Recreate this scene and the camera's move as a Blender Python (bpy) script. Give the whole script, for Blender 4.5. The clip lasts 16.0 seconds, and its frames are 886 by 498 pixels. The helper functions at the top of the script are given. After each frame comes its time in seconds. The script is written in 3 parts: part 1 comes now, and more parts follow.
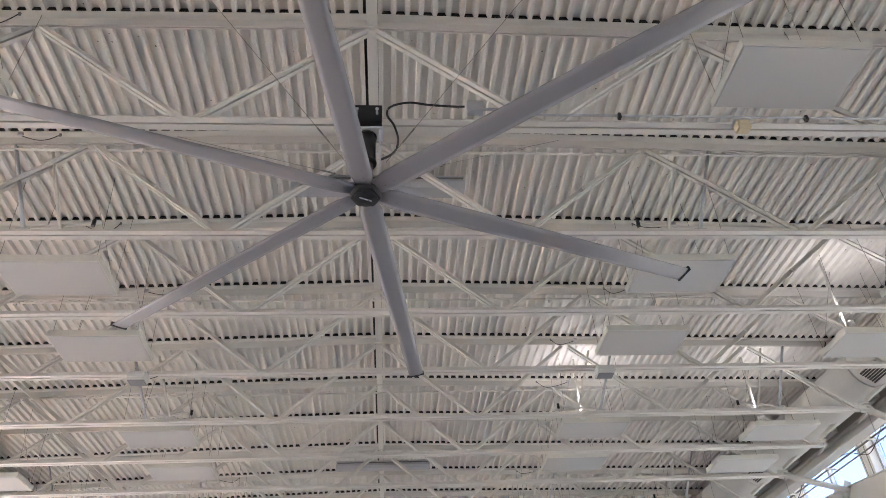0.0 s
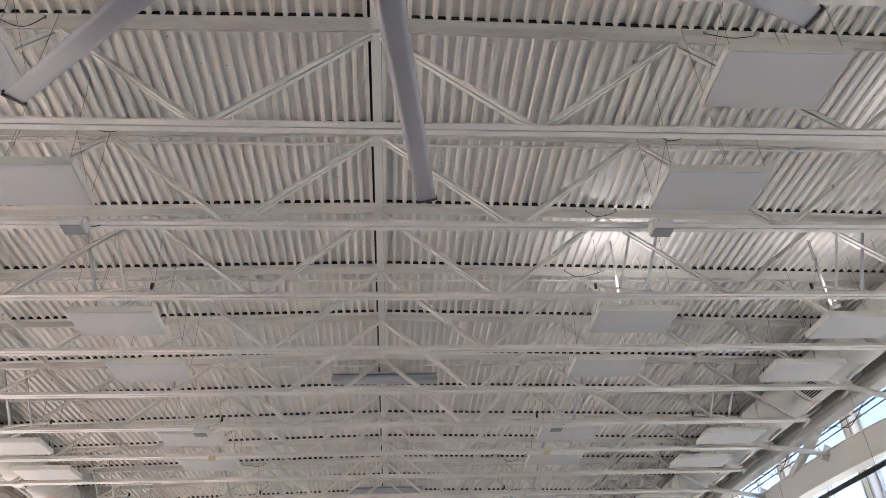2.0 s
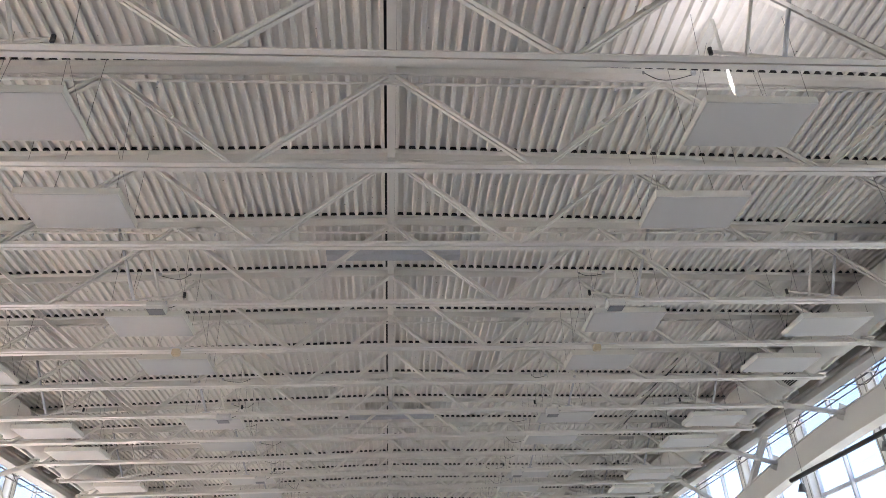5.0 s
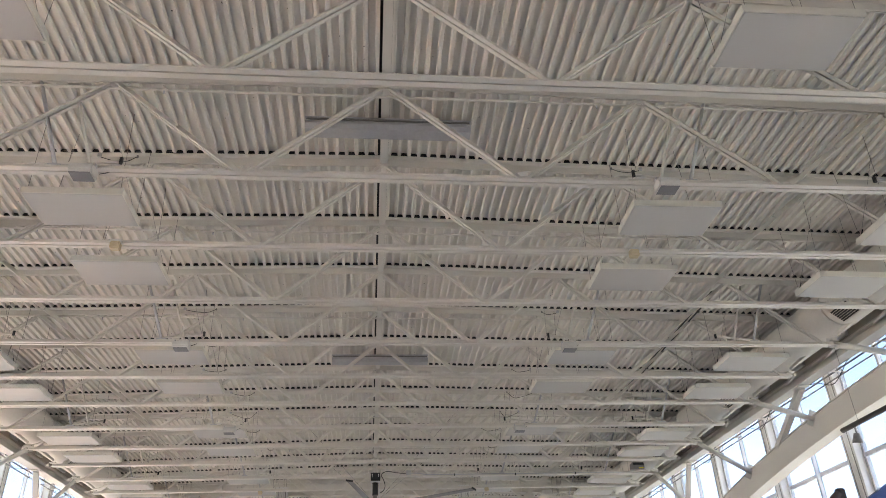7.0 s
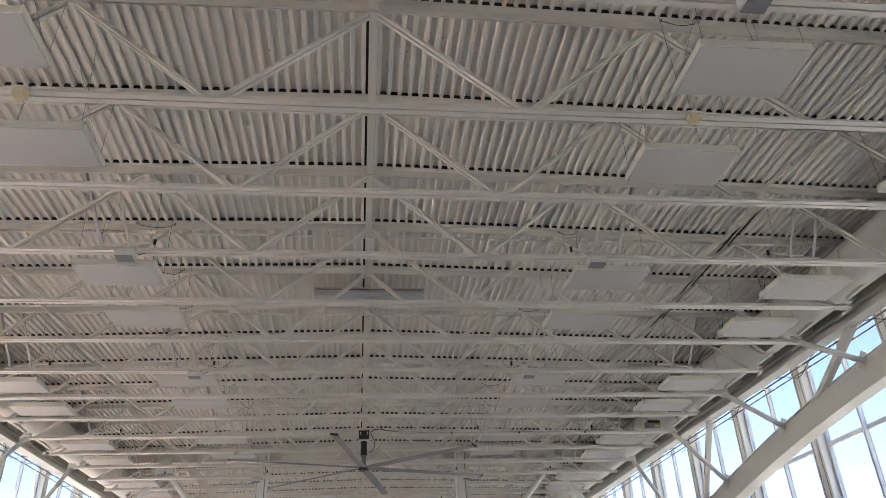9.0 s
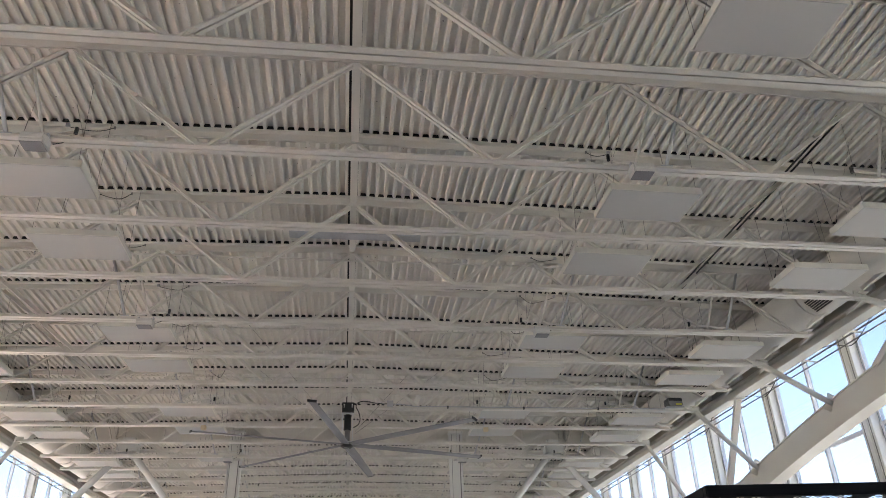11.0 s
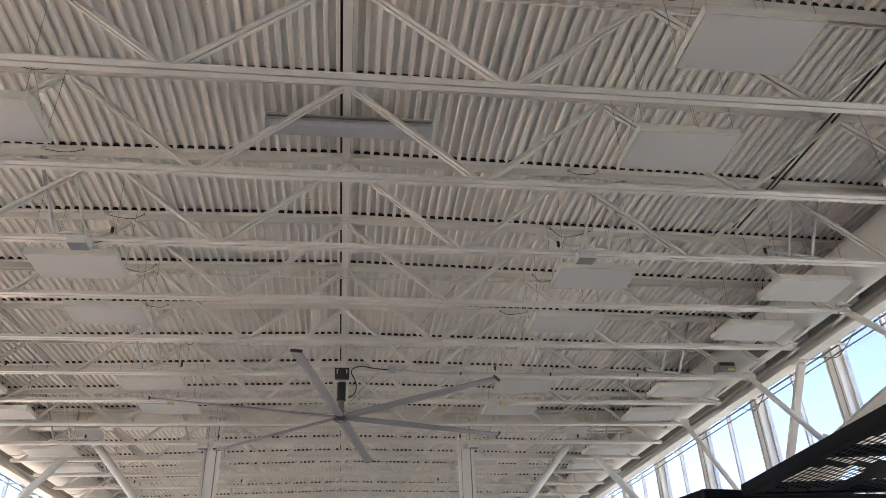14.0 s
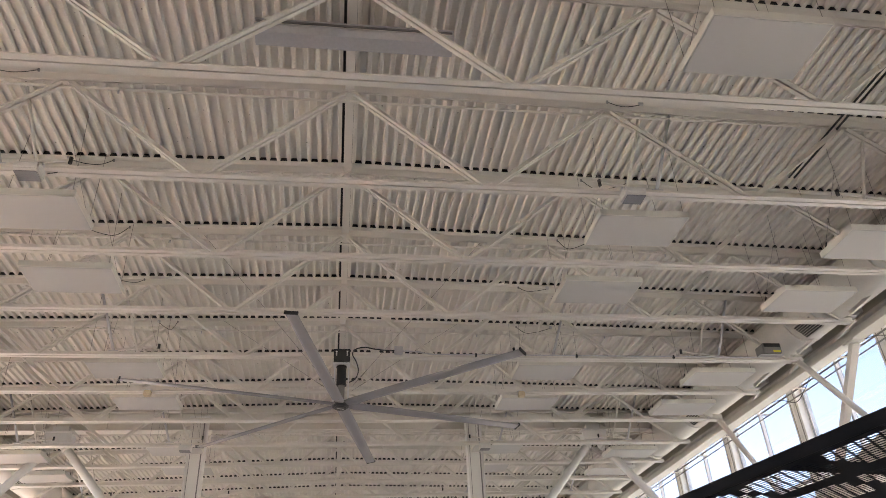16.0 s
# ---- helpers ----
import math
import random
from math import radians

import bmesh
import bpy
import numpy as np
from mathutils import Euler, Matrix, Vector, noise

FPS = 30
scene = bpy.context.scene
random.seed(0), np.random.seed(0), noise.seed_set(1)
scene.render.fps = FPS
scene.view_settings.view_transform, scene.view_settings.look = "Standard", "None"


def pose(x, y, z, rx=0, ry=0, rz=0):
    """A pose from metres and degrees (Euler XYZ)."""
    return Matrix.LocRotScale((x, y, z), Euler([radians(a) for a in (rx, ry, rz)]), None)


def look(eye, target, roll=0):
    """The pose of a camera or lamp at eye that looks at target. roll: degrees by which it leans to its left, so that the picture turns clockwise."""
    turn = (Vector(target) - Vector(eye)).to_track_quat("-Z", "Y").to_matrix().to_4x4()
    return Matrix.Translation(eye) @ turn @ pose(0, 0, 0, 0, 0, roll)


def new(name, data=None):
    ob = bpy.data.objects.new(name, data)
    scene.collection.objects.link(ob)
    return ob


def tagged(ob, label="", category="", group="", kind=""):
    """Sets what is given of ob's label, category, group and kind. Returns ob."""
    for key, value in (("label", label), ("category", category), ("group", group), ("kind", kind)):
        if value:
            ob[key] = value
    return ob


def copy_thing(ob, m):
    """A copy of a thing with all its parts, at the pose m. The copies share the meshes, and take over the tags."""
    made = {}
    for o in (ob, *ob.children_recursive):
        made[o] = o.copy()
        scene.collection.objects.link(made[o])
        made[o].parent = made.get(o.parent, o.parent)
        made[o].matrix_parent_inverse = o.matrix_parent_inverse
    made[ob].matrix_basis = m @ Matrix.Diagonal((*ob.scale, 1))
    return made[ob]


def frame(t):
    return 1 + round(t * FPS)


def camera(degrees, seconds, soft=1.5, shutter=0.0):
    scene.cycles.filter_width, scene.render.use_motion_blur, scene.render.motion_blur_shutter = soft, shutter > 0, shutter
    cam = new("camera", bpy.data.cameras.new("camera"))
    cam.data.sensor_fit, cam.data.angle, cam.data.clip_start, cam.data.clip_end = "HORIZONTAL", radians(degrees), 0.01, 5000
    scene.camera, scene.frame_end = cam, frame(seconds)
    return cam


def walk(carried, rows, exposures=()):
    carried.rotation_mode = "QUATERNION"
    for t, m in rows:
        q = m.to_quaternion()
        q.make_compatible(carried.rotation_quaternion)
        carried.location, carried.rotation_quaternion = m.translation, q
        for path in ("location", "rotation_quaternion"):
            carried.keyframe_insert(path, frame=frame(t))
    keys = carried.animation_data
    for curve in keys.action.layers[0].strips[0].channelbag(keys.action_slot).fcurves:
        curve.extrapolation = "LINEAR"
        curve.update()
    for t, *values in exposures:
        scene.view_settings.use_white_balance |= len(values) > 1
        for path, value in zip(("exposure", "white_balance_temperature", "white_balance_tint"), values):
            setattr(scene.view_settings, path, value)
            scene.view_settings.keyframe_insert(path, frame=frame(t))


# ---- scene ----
cam = camera(62.2, 16.0, soft=0.6)
PATH = [
    (0, (0.946, 1.054, 1.527), (1.097, 2.657, 2.713), -3.3),
    (0.5, (0.898, 1.883, 1.472), (1.07, 3.5, 2.637), -3.8),
    (1, (0.888, 2.628, 1.459), (1.056, 4.27, 2.589), -3.3),
    (1.5, (0.974, 3.365, 1.488), (1.126, 5.022, 2.597), -2.6),
    (2, (0.972, 4.069, 1.488), (1.112, 5.73, 2.594), -2.5),
    (2.5, (0.944, 4.822, 1.464), (1.078, 6.487, 2.564), -2.6),
    (3, (0.893, 5.571, 1.445), (1.02, 7.246, 2.53), -2.2),
    (3.5, (0.857, 6.264, 1.427), (0.985, 7.947, 2.5), -2.2),
    (4, (0.829, 7.0, 1.463), (0.957, 8.688, 2.527), -2.2),
    (4.5, (0.804, 7.665, 1.522), (0.941, 9.362, 2.572), -2.3),
    (4.7, (0.773, 7.916, 1.541), (0.916, 9.619, 2.58), -2.5),
    (6.8, (0.646, 11.086, 1.417), (0.823, 12.802, 2.429), -2.3),
    (7, (0.656, 11.352, 1.42), (0.84, 13.073, 2.423), -2.2),
    (7.5, (0.625, 12.047, 1.413), (0.83, 13.776, 2.399), -2.4),
    (8, (0.631, 12.792, 1.413), (0.85, 14.524, 2.388), -2.5),
    (8.5, (0.614, 13.519, 1.399), (0.842, 15.254, 2.368), -2.6),
    (9, (0.704, 14.218, 1.396), (0.916, 15.958, 2.359), -2.4),
    (9.2, (0.784, 14.492, 1.421), (0.979, 16.238, 2.376), -2.2),
    (11.3, (0.882, 17.401, 1.575), (1.121, 19.142, 2.529), -1.6),
    (11.5, (0.86, 17.631, 1.581), (1.11, 19.371, 2.535), -1.8),
    (12, (0.897, 18.208, 1.524), (1.162, 19.941, 2.487), -1.8),
    (12.5, (0.892, 18.731, 1.518), (1.168, 20.463, 2.481), -2.0),
    (13, (0.933, 19.304, 1.507), (1.203, 21.036, 2.471), -2.1),
    (13.5, (0.943, 19.909, 1.516), (1.2, 21.641, 2.483), -2.2),
    (14, (0.913, 20.468, 1.494), (1.158, 22.189, 2.483), -2.3),
    (14.5, (0.839, 20.956, 1.456), (1.08, 22.662, 2.472), -2.7),
    (15, (0.772, 21.49, 1.419), (1.026, 23.181, 2.458), -2.9),
    (15.5, (0.755, 22.045, 1.412), (1.022, 23.729, 2.458), -3.1),
    (16, (0.757, 22.607, 1.391), (1.024, 24.29, 2.439), -3.1),
]
EXPOSURES = [(0, 4.2, 8350, 42), (4.7, 4.06, 8150, 41), (6.8, 4.04, 9000, 41), (9, 3.74, 8700, 41), (13, 3.9, 8900, 40), (14.5, 3.93, 9000, 43), (16, 4.02, 9900, 46)]
walk(cam, [(t, look(eye, target, roll)) for t, eye, target, roll in PATH], EXPOSURES)

# ---- light ----
world = bpy.data.worlds.new("world")
scene.world = world
world.use_nodes = True
wn = world.node_tree
sky = wn.nodes.new("ShaderNodeTexSky")
sky.sky_type = "NISHITA"
sky.sun_disc = False
sky.dust_density, sky.ozone_density = 0.4, 2.0
sky.sun_elevation = radians(50.9)
sky.sun_rotation = radians(192.6)
wn.links.new(sky.outputs[0], wn.nodes["Background"].inputs[0])
wn.nodes["Background"].inputs[1].default_value = 0.085
sun_data = bpy.data.lights.new("sun", "SUN")
sun_data.energy, sun_data.angle, sun_data.color = 5.0, radians(0.5), (1.0, 0.95, 0.88)
sun = new("sun", sun_data)
sun.matrix_world = look((-7.4, -33.1, 42), (0, 0, 0))

# ---- plan ----
RX = 0.775                 # ridge
S = 1.83                   # joist spacing
ZB = 7.0                   # underside of the bottom chords at their nodes
ZD = 8.70                  # underside of the deck at the ridge
FALL = 0.02               # roof fall, m per m
FLOOR = -0.3
P = 1.825                  # half a joist panel
HALF = 10.4                # half width of the deck
Y_START, Y_END = -9.0, 62.0


def Y(k):
    return 10 + S * k


def zdeck(x):
    return ZD - FALL * abs(x - RX)


# ---- materials ----
def material(name, colour, rough=0.6, metal=0.0, vary=0.08, grain=60.0, bump=0.02, stain=1.2, spec=0.5):
    m = bpy.data.materials.new(name)
    m.use_nodes = True
    n, l = m.node_tree.nodes, m.node_tree.links
    b = n["Principled BSDF"]
    b.inputs["Roughness"].default_value = rough
    b.inputs["Metallic"].default_value = metal
    b.inputs["Specular IOR Level"].default_value = spec
    tc = n.new("ShaderNodeTexCoord")
    fine = n.new("ShaderNodeTexNoise")
    fine.inputs["Scale"].default_value, fine.inputs["Detail"].default_value = grain, 4
    big = n.new("ShaderNodeTexNoise")
    big.inputs["Scale"].default_value, big.inputs["Detail"].default_value = stain, 6
    for t in (fine, big):
        l.new(tc.outputs["Object"], t.inputs["Vector"])
    add = n.new("ShaderNodeMath")
    add.operation = "ADD"
    l.new(fine.outputs[0], add.inputs[0])
    l.new(big.outputs[0], add.inputs[1])
    ramp = n.new("ShaderNodeMapRange")
    ramp.inputs[1].default_value, ramp.inputs[2].default_value = 0.6, 1.4
    ramp.inputs[3].default_value, ramp.inputs[4].default_value = 1 - vary, 1 + vary
    l.new(add.outputs[0], ramp.inputs[0])
    mul = n.new("ShaderNodeVectorMath")
    mul.operation = "SCALE"
    mul.inputs[0].default_value = colour
    l.new(ramp.outputs[0], mul.inputs["Scale"])
    l.new(mul.outputs[0], b.inputs["Base Color"])
    if bump:
        bp = n.new("ShaderNodeBump")
        bp.inputs["Strength"].default_value, bp.inputs["Distance"].default_value = 0.4, bump
        l.new(fine.outputs[0], bp.inputs["Height"])
        l.new(bp.outputs[0], b.inputs["Normal"])
    return m


M_DECK = material("deck_paint", (0.76, 0.72, 0.665), 0.5, vary=0.05, grain=25, bump=0.003, stain=0.7)
M_STEEL = material("steel_paint", (0.68, 0.645, 0.595), 0.45, vary=0.05, grain=40, bump=0.002, stain=1.5)
# Near-black colour stands in for the shade in ridge gap and flutes.
M_DARK = material("roof_shade_backing", (0.03, 0.028, 0.026), 0.9)
M_PANEL = material("acoustic_fabric", (0.55, 0.54, 0.525), 0.9, vary=0.03, grain=160, bump=0.004)
M_PANEL_EDGE = material("panel_edge", (0.72, 0.7, 0.64), 0.8, vary=0.03, grain=120)
M_FAN = material("fan_aluminium", (0.27, 0.27, 0.285), 0.5, metal=0.0, vary=0.03, grain=30, bump=0.0)
M_BLACK = material("black_metal", (0.015, 0.015, 0.017), 0.45, vary=0.1)
M_DUCT = material("duct_paint", (0.68, 0.65, 0.6), 0.5, vary=0.05, grain=20, bump=0.003)
M_FLOOR = material("concrete_floor", (0.59, 0.51, 0.43), 0.35, vary=0.1, grain=8)
M_GROUND = material("ground", (0.52, 0.45, 0.38), 0.9, vary=0.15, grain=2)
M_TAN = material("tan_wall_paint", (0.5, 0.45, 0.385), 0.7, vary=0.06, grain=20, bump=0.003)
M_WIRE = material("wire", (0.26, 0.25, 0.235), 0.5, metal=0.6)
M_ALU = material("window_frame", (0.62, 0.64, 0.68), 0.45, vary=0.04)


# ---- mesh tools ----
def box(bm, x0, x1, y0, y1, z0, z1, m=None):
    vs = [bm.verts.new(Vector((x, y, z)) if m is None else m @ Vector((x, y, z)))
          for x in (x0, x1) for y in (y0, y1) for z in (z0, z1)]
    for a in ((0, 1, 3, 2), (4, 6, 7, 5), (0, 4, 5, 1), (2, 3, 7, 6), (0, 2, 6, 4), (1, 5, 7, 3)):
        bm.faces.new([vs[i] for i in a])


def frame_of(a, b, up=(0, 0, 1)):
    """A matrix whose x runs from a to b."""
    a, b = Vector(a), Vector(b)
    x = (b - a).normalized()
    u = Vector(up)
    if abs(x.dot(u)) > 0.98:
        u = Vector((0, 1, 0))
    y = u.cross(x).normalized()
    z = x.cross(y)
    return Matrix(((x.x, y.x, z.x, a.x), (x.y, y.y, z.y, a.y), (x.z, y.z, z.z, a.z), (0, 0, 0, 1))), (b - a).length


def bar(bm, a, b, w, h, up=(0, 0, 1)):
    m, n = frame_of(a, b, up)
    box(bm, 0, n, -w / 2, w / 2, -h / 2, h / 2, m)


def tube(bm, a, b, r, sides=10, caps=True, r2=None):
    m, n = frame_of(a, b)
    r2 = r if r2 is None else r2
    rings = []
    for x, q in ((0, r), (n, r2)):
        rings.append([bm.verts.new(m @ Vector((x, q * math.cos(2 * math.pi * i / sides), q * math.sin(2 * math.pi * i / sides)))) for i in range(sides)])
    for i in range(sides):
        j = (i + 1) % sides
        f = bm.faces.new((rings[0][i], rings[0][j], rings[1][j], rings[1][i]))
        f.smooth = True
    if caps:
        bm.faces.new(rings[0][::-1])
        bm.faces.new(rings[1])


def mesh_of(name, bm, material_):
    bmesh.ops.recalc_face_normals(bm, faces=bm.faces)
    me = bpy.data.meshes.new(name)
    bm.to_mesh(me)
    bm.free()
    for mm in (material_ if isinstance(material_, (list, tuple)) else [material_]):
        me.materials.append(mm)
    return me


def part(name, bm, material_, parent=None, label=""):
    ob = new(name, mesh_of(name, bm, material_))
    if parent is not None:
        ob.parent = parent
    if label:
        ob["label"] = label
    return ob


def thing(name, at=(0, 0, 0), label="", category="", group="", kind=""):
    e = new(name)
    e.location = at
    return tagged(e, label, category, group, kind)


# ---- ceiling: ribbed steel deck under a roof board coloured dark as gap shade ----
PITCH = 0.1575


def deck():
    verts, faces = [], []

    def profile(x0, x1, sign):
        pts = []
        x = x0
        count = 0
        while sign * (x1 - x) > PITCH:
            lap = -0.007 if count % 6 == 5 else 0.0
            for u, dz in ((0.0, lap), (0.29, lap), (0.39, 0.055), (0.9, 0.055)):
                pts.append((x + sign * u * PITCH, dz))
            x += sign * PITCH
            count += 1
        return pts
    for sign in (-1, 1):
        x0 = RX + sign * (0.066 if sign > 0 else 0.1)
        pts = profile(x0, RX + sign * HALF, sign)
        base = len(verts)
        for x, dz in pts:
            for y in (Y_START, Y_END):
                verts.append((x, y, zdeck(x) + dz))
        for i in range(len(pts) - 1):
            a = base + 2 * i
            faces.append((a, a + 1, a + 3, a + 2) if sign < 0 else (a, a + 2, a + 3, a + 1))
    me = bpy.data.meshes.new("ceiling")
    me.from_pydata(verts, [], faces)
    me.materials.append(M_DECK)
    ob = new("ceiling", me)
    return tagged(ob, "off-white painted ribbed steel roof deck", "ceiling", kind="structure")


deck()
bm = bmesh.new()
for sign in (-1, 1):
    a, b = RX, RX + sign * (HALF + 0.3)
    z = [zdeck(a) + 0.078, zdeck(b) + 0.078]
    vs = [bm.verts.new(v) for v in ((a, Y_START, z[0]), (b, Y_START, z[1]), (b, Y_END, z[1]), (a, Y_END, z[0]))]
    vt = [bm.verts.new((v.co.x, v.co.y, v.co.z + 0.2)) for v in vs]
    bm.faces.new(vs), bm.faces.new(vt[::-1])
    for i in range(4):
        j = (i + 1) % 4
        bm.faces.new((vs[i], vs[j], vt[j], vt[i]))
tagged(part("roof_shade_backing", bm, M_DARK), "roof board above the steel deck, coloured dark as shade in its gaps", "roof", kind="structure")
bm = bmesh.new()
box(bm, RX - 0.062, RX + 0.062, Y_START, Y_END, ZD - 0.11, ZD - 0.004)
tagged(part("ridge_beam", bm, M_STEEL), "off-white painted steel ridge strut under the deck", "beam", kind="structure")


# ---- open web joists ----
def angle(bm, a, b, flat, tall, gap, t, flip, side):
    """One steel angle of a back-to-back pair, its flat leg at the bottom (flip 1) or the top (-1), as one L section."""
    m, n = frame_of(a, b)
    g = gap / 2
    sec = [(g, 0), (g + flat, 0), (g + flat, t), (g + t * 1.6, t), (g + t, t * 1.6), (g + t, tall), (g, tall)]
    ends = [[bm.verts.new(m @ Vector((x, side * u, flip * v))) for u, v in sec] for x in (0, n)]
    for i in range(len(sec)):
        k = (i + 1) % len(sec)
        bm.faces.new((ends[0][i], ends[0][k], ends[1][k], ends[1][i]))
    bm.faces.new(ends[0])
    bm.faces.new(ends[1][::-1])


def joist(k):
    j = thing("roof_joist", (RX, Y(k), 0), "off-white painted open web steel roof joist", "joist", "roof joists")
    for sign in (-1, 1):
        for side in (-1, 1):
            bm = bmesh.new()
            angle(bm, (0, 0, ZD - 0.003), (sign * (HALF - 0.1), 0, zdeck(RX + HALF) - 0.003), 0.105, 0.13, 0.02, 0.013, -1, side)
            part("top_chord_angle", bm, M_STEEL, j)
    # Near-black bar added in the flutes, imitating their shade above the chord.
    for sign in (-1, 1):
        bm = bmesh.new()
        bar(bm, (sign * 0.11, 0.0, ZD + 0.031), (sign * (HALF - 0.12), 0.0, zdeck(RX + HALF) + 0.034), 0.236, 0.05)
        part("flute_shade_bar", bm, M_DARK, j, "near-black bar in the deck flutes standing in for shade")
    for side in (-1, 1):
        bm = bmesh.new()
        angle(bm, (-5.12 * P, 0, ZB), (5.12 * P, 0, ZB), 0.074, 0.085, 0.024, 0.011, 1, side)
        part("bottom_chord_angle", bm, M_STEEL, j)
    for sign in (-1, 1):
        for i in range(5):
            xt = sign * P * (2 * ((i + 1) // 2))
            xb = sign * P * (2 * (i // 2) + 1)
            a = Vector((xt + (0.06 if xb > xt else -0.06), 0, zdeck(RX + xt) - 0.17))
            b = Vector((xb - (0.06 if xb > xt else -0.06), 0, ZB + 0.06))
            for side in (-1, 1):
                bm = bmesh.new()
                m, n = frame_of(a, b)
                u = side * 0.012
                box(bm, 0, n, *sorted((u, u + side * 0.05)), -0.034, -0.026, m)
                box(bm, 0, n, *sorted((u, u + side * 0.008)), -0.026, 0.034, m)
                part("web_diagonal", bm, M_STEEL, j)
            bm = bmesh.new()
            c = (a + b) / 2
            d = (b - a).normalized() * 0.03
            bar(bm, c - d, c + d, 0.11, 0.045)
            part("spacer_plate", bm, M_STEEL, j)
    return j


first_joist = joist(-8)
for k in range(-7, 28):
    copy_thing(first_joist, Matrix.Translation((RX, Y(k), 0)))


# ---- more materials ----
M_WHITE = material("white_column_paint", (0.72, 0.71, 0.69), 0.45, vary=0.05, grain=30, bump=0.002, stain=1.0)
M_GRILLE = material("dark_grille", (0.05, 0.045, 0.04), 0.6)
M_ZINC = material("galvanised_metal", (0.5, 0.51, 0.53), 0.4, metal=0.5, vary=0.08, grain=20)
M_GREYBOX = material("grey_plastic", (0.2, 0.2, 0.2), 0.5)
M_MESH = material("slate_mesh", (0.2, 0.205, 0.22), 0.6)
M_LAMPBOX = material("pale_plastic", (0.6, 0.59, 0.57), 0.4)
M_AMBER = material("aged_cream_plastic", (0.62, 0.5, 0.34), 0.5)
M_BLUE = material("blue_sign_board", (0.02, 0.10, 0.36), 0.35, vary=0.05)
M_BROWN = material("brown_sign_frame", (0.05, 0.022, 0.018), 0.4, vary=0.1)
M_LETTER = material("white_sign_shape", (0.7, 0.72, 0.74), 0.4, vary=0.03)
M_CANOPY = material("black_coated_metal", (0.004, 0.004, 0.006), 0.7, vary=0.15, grain=30, bump=0.002, spec=0.15)
M_CABLE = material("black_cable", (0.02, 0.02, 0.02), 0.5, bump=0)
M_LABEL = material("yellow_label", (0.7, 0.6, 0.05), 0.5)


def glass_material():
    m = bpy.data.materials.new("window_glass")
    m.use_nodes = True
    n, l = m.node_tree.nodes, m.node_tree.links
    n.remove(n["Principled BSDF"])
    clear = n.new("ShaderNodeBsdfTransparent")
    clear.inputs[0].default_value = (0.18, 0.30, 0.362, 1)
    gloss = n.new("ShaderNodeBsdfGlossy")
    gloss.inputs["Roughness"].default_value = 0.02
    mix = n.new("ShaderNodeMixShader")
    mix.inputs[0].default_value = 0.06
    l.new(clear.outputs[0], mix.inputs[1])
    l.new(gloss.outputs[0], mix.inputs[2])
    l.new(mix.outputs[0], n["Material Output"].inputs["Surface"])
    return m


M_GLASS = glass_material()


def rod(name, parent, a, b, r, mat, sides=8, label=""):
    bm = bmesh.new()
    tube(bm, a, b, r, sides)
    return part(name, bm, mat, parent, label)


def block(name, parent, lo, hi, mat, bevel=0.0, label=""):
    bm = bmesh.new()
    box(bm, lo[0], hi[0], lo[1], hi[1], lo[2], hi[2])
    if bevel:
        bmesh.ops.bevel(bm, geom=bm.edges[:], offset=bevel, segments=2, affect="EDGES")
    return part(name, bm, mat, parent, label)


def cable(name, parent, points, r, mat, label=""):
    """A bent cable through points, as a tube."""
    pts = [Vector(p) for p in points]
    fine = []
    n = len(pts)
    for i in range(n - 1):
        p0, p1, p2, p3 = pts[max(i - 1, 0)], pts[i], pts[i + 1], pts[min(i + 2, n - 1)]
        for q in range(6):
            t = q / 6
            fine.append(0.5 * ((2 * p1) + (p2 - p0) * t + (2 * p0 - 5 * p1 + 4 * p2 - p3) * t * t + (3 * p1 - p0 - 3 * p2 + p3) * t ** 3))
    fine.append(pts[-1])
    bm = bmesh.new()
    rings = []
    for i, p in enumerate(fine):
        d = (fine[min(i + 1, len(fine) - 1)] - fine[max(i - 1, 0)]).normalized()
        u = Vector((0, 0, 1)) if abs(d.z) < 0.9 else Vector((1, 0, 0))
        s = d.cross(u).normalized()
        w = s.cross(d)
        rings.append([bm.verts.new(p + r * (math.cos(a) * s + math.sin(a) * w)) for a in (0, math.pi / 3, 2 * math.pi / 3, math.pi, 4 * math.pi / 3, 5 * math.pi / 3)])
    for a, b in zip(rings, rings[1:]):
        for i in range(6):
            bm.faces.new((a[i], a[(i + 1) % 6], b[(i + 1) % 6], b[i])).smooth = True
    return part(name, bm, mat, parent, label)


# ---- hanger pipes beside every third joist ----
def hanger_pipes(k, sign, x0, lean):
    g = thing("hanger_frame", (RX + sign * x0, Y(k), ZB + 0.02), "off-white painted pipe hangers tied to a roof joist", "hanger", "hanger frames")
    rod("hanger_pipe", g, (0, 0.03, 0.1), (sign * lean * 0.8, 0.03, 1.35), 0.022, M_STEEL)
    rod("hanger_pipe", g, (sign * 0.42, 0.03, 0.1), (sign * (0.42 + lean), 0.03, 1.55), 0.026, M_ZINC, 10, "bare galvanised pipe")
    bm = bmesh.new()
    bar(bm, (sign * -0.35, 0.05, 0.2), (sign * 0.55, 0.05, 0.11), 0.03, 0.03)
    part("tie_bar", bm, M_STEEL, g)
    rod("clamp", g, (sign * -0.36, 0.05, 0.16), (sign * -0.36, 0.05, 0.25), 0.025, M_BLACK)
    block("foot", g, (sign * 0.42 - 0.08, 0.0, 0.085), (sign * 0.42 + 0.08, 0.06, 0.1), M_ZINC)


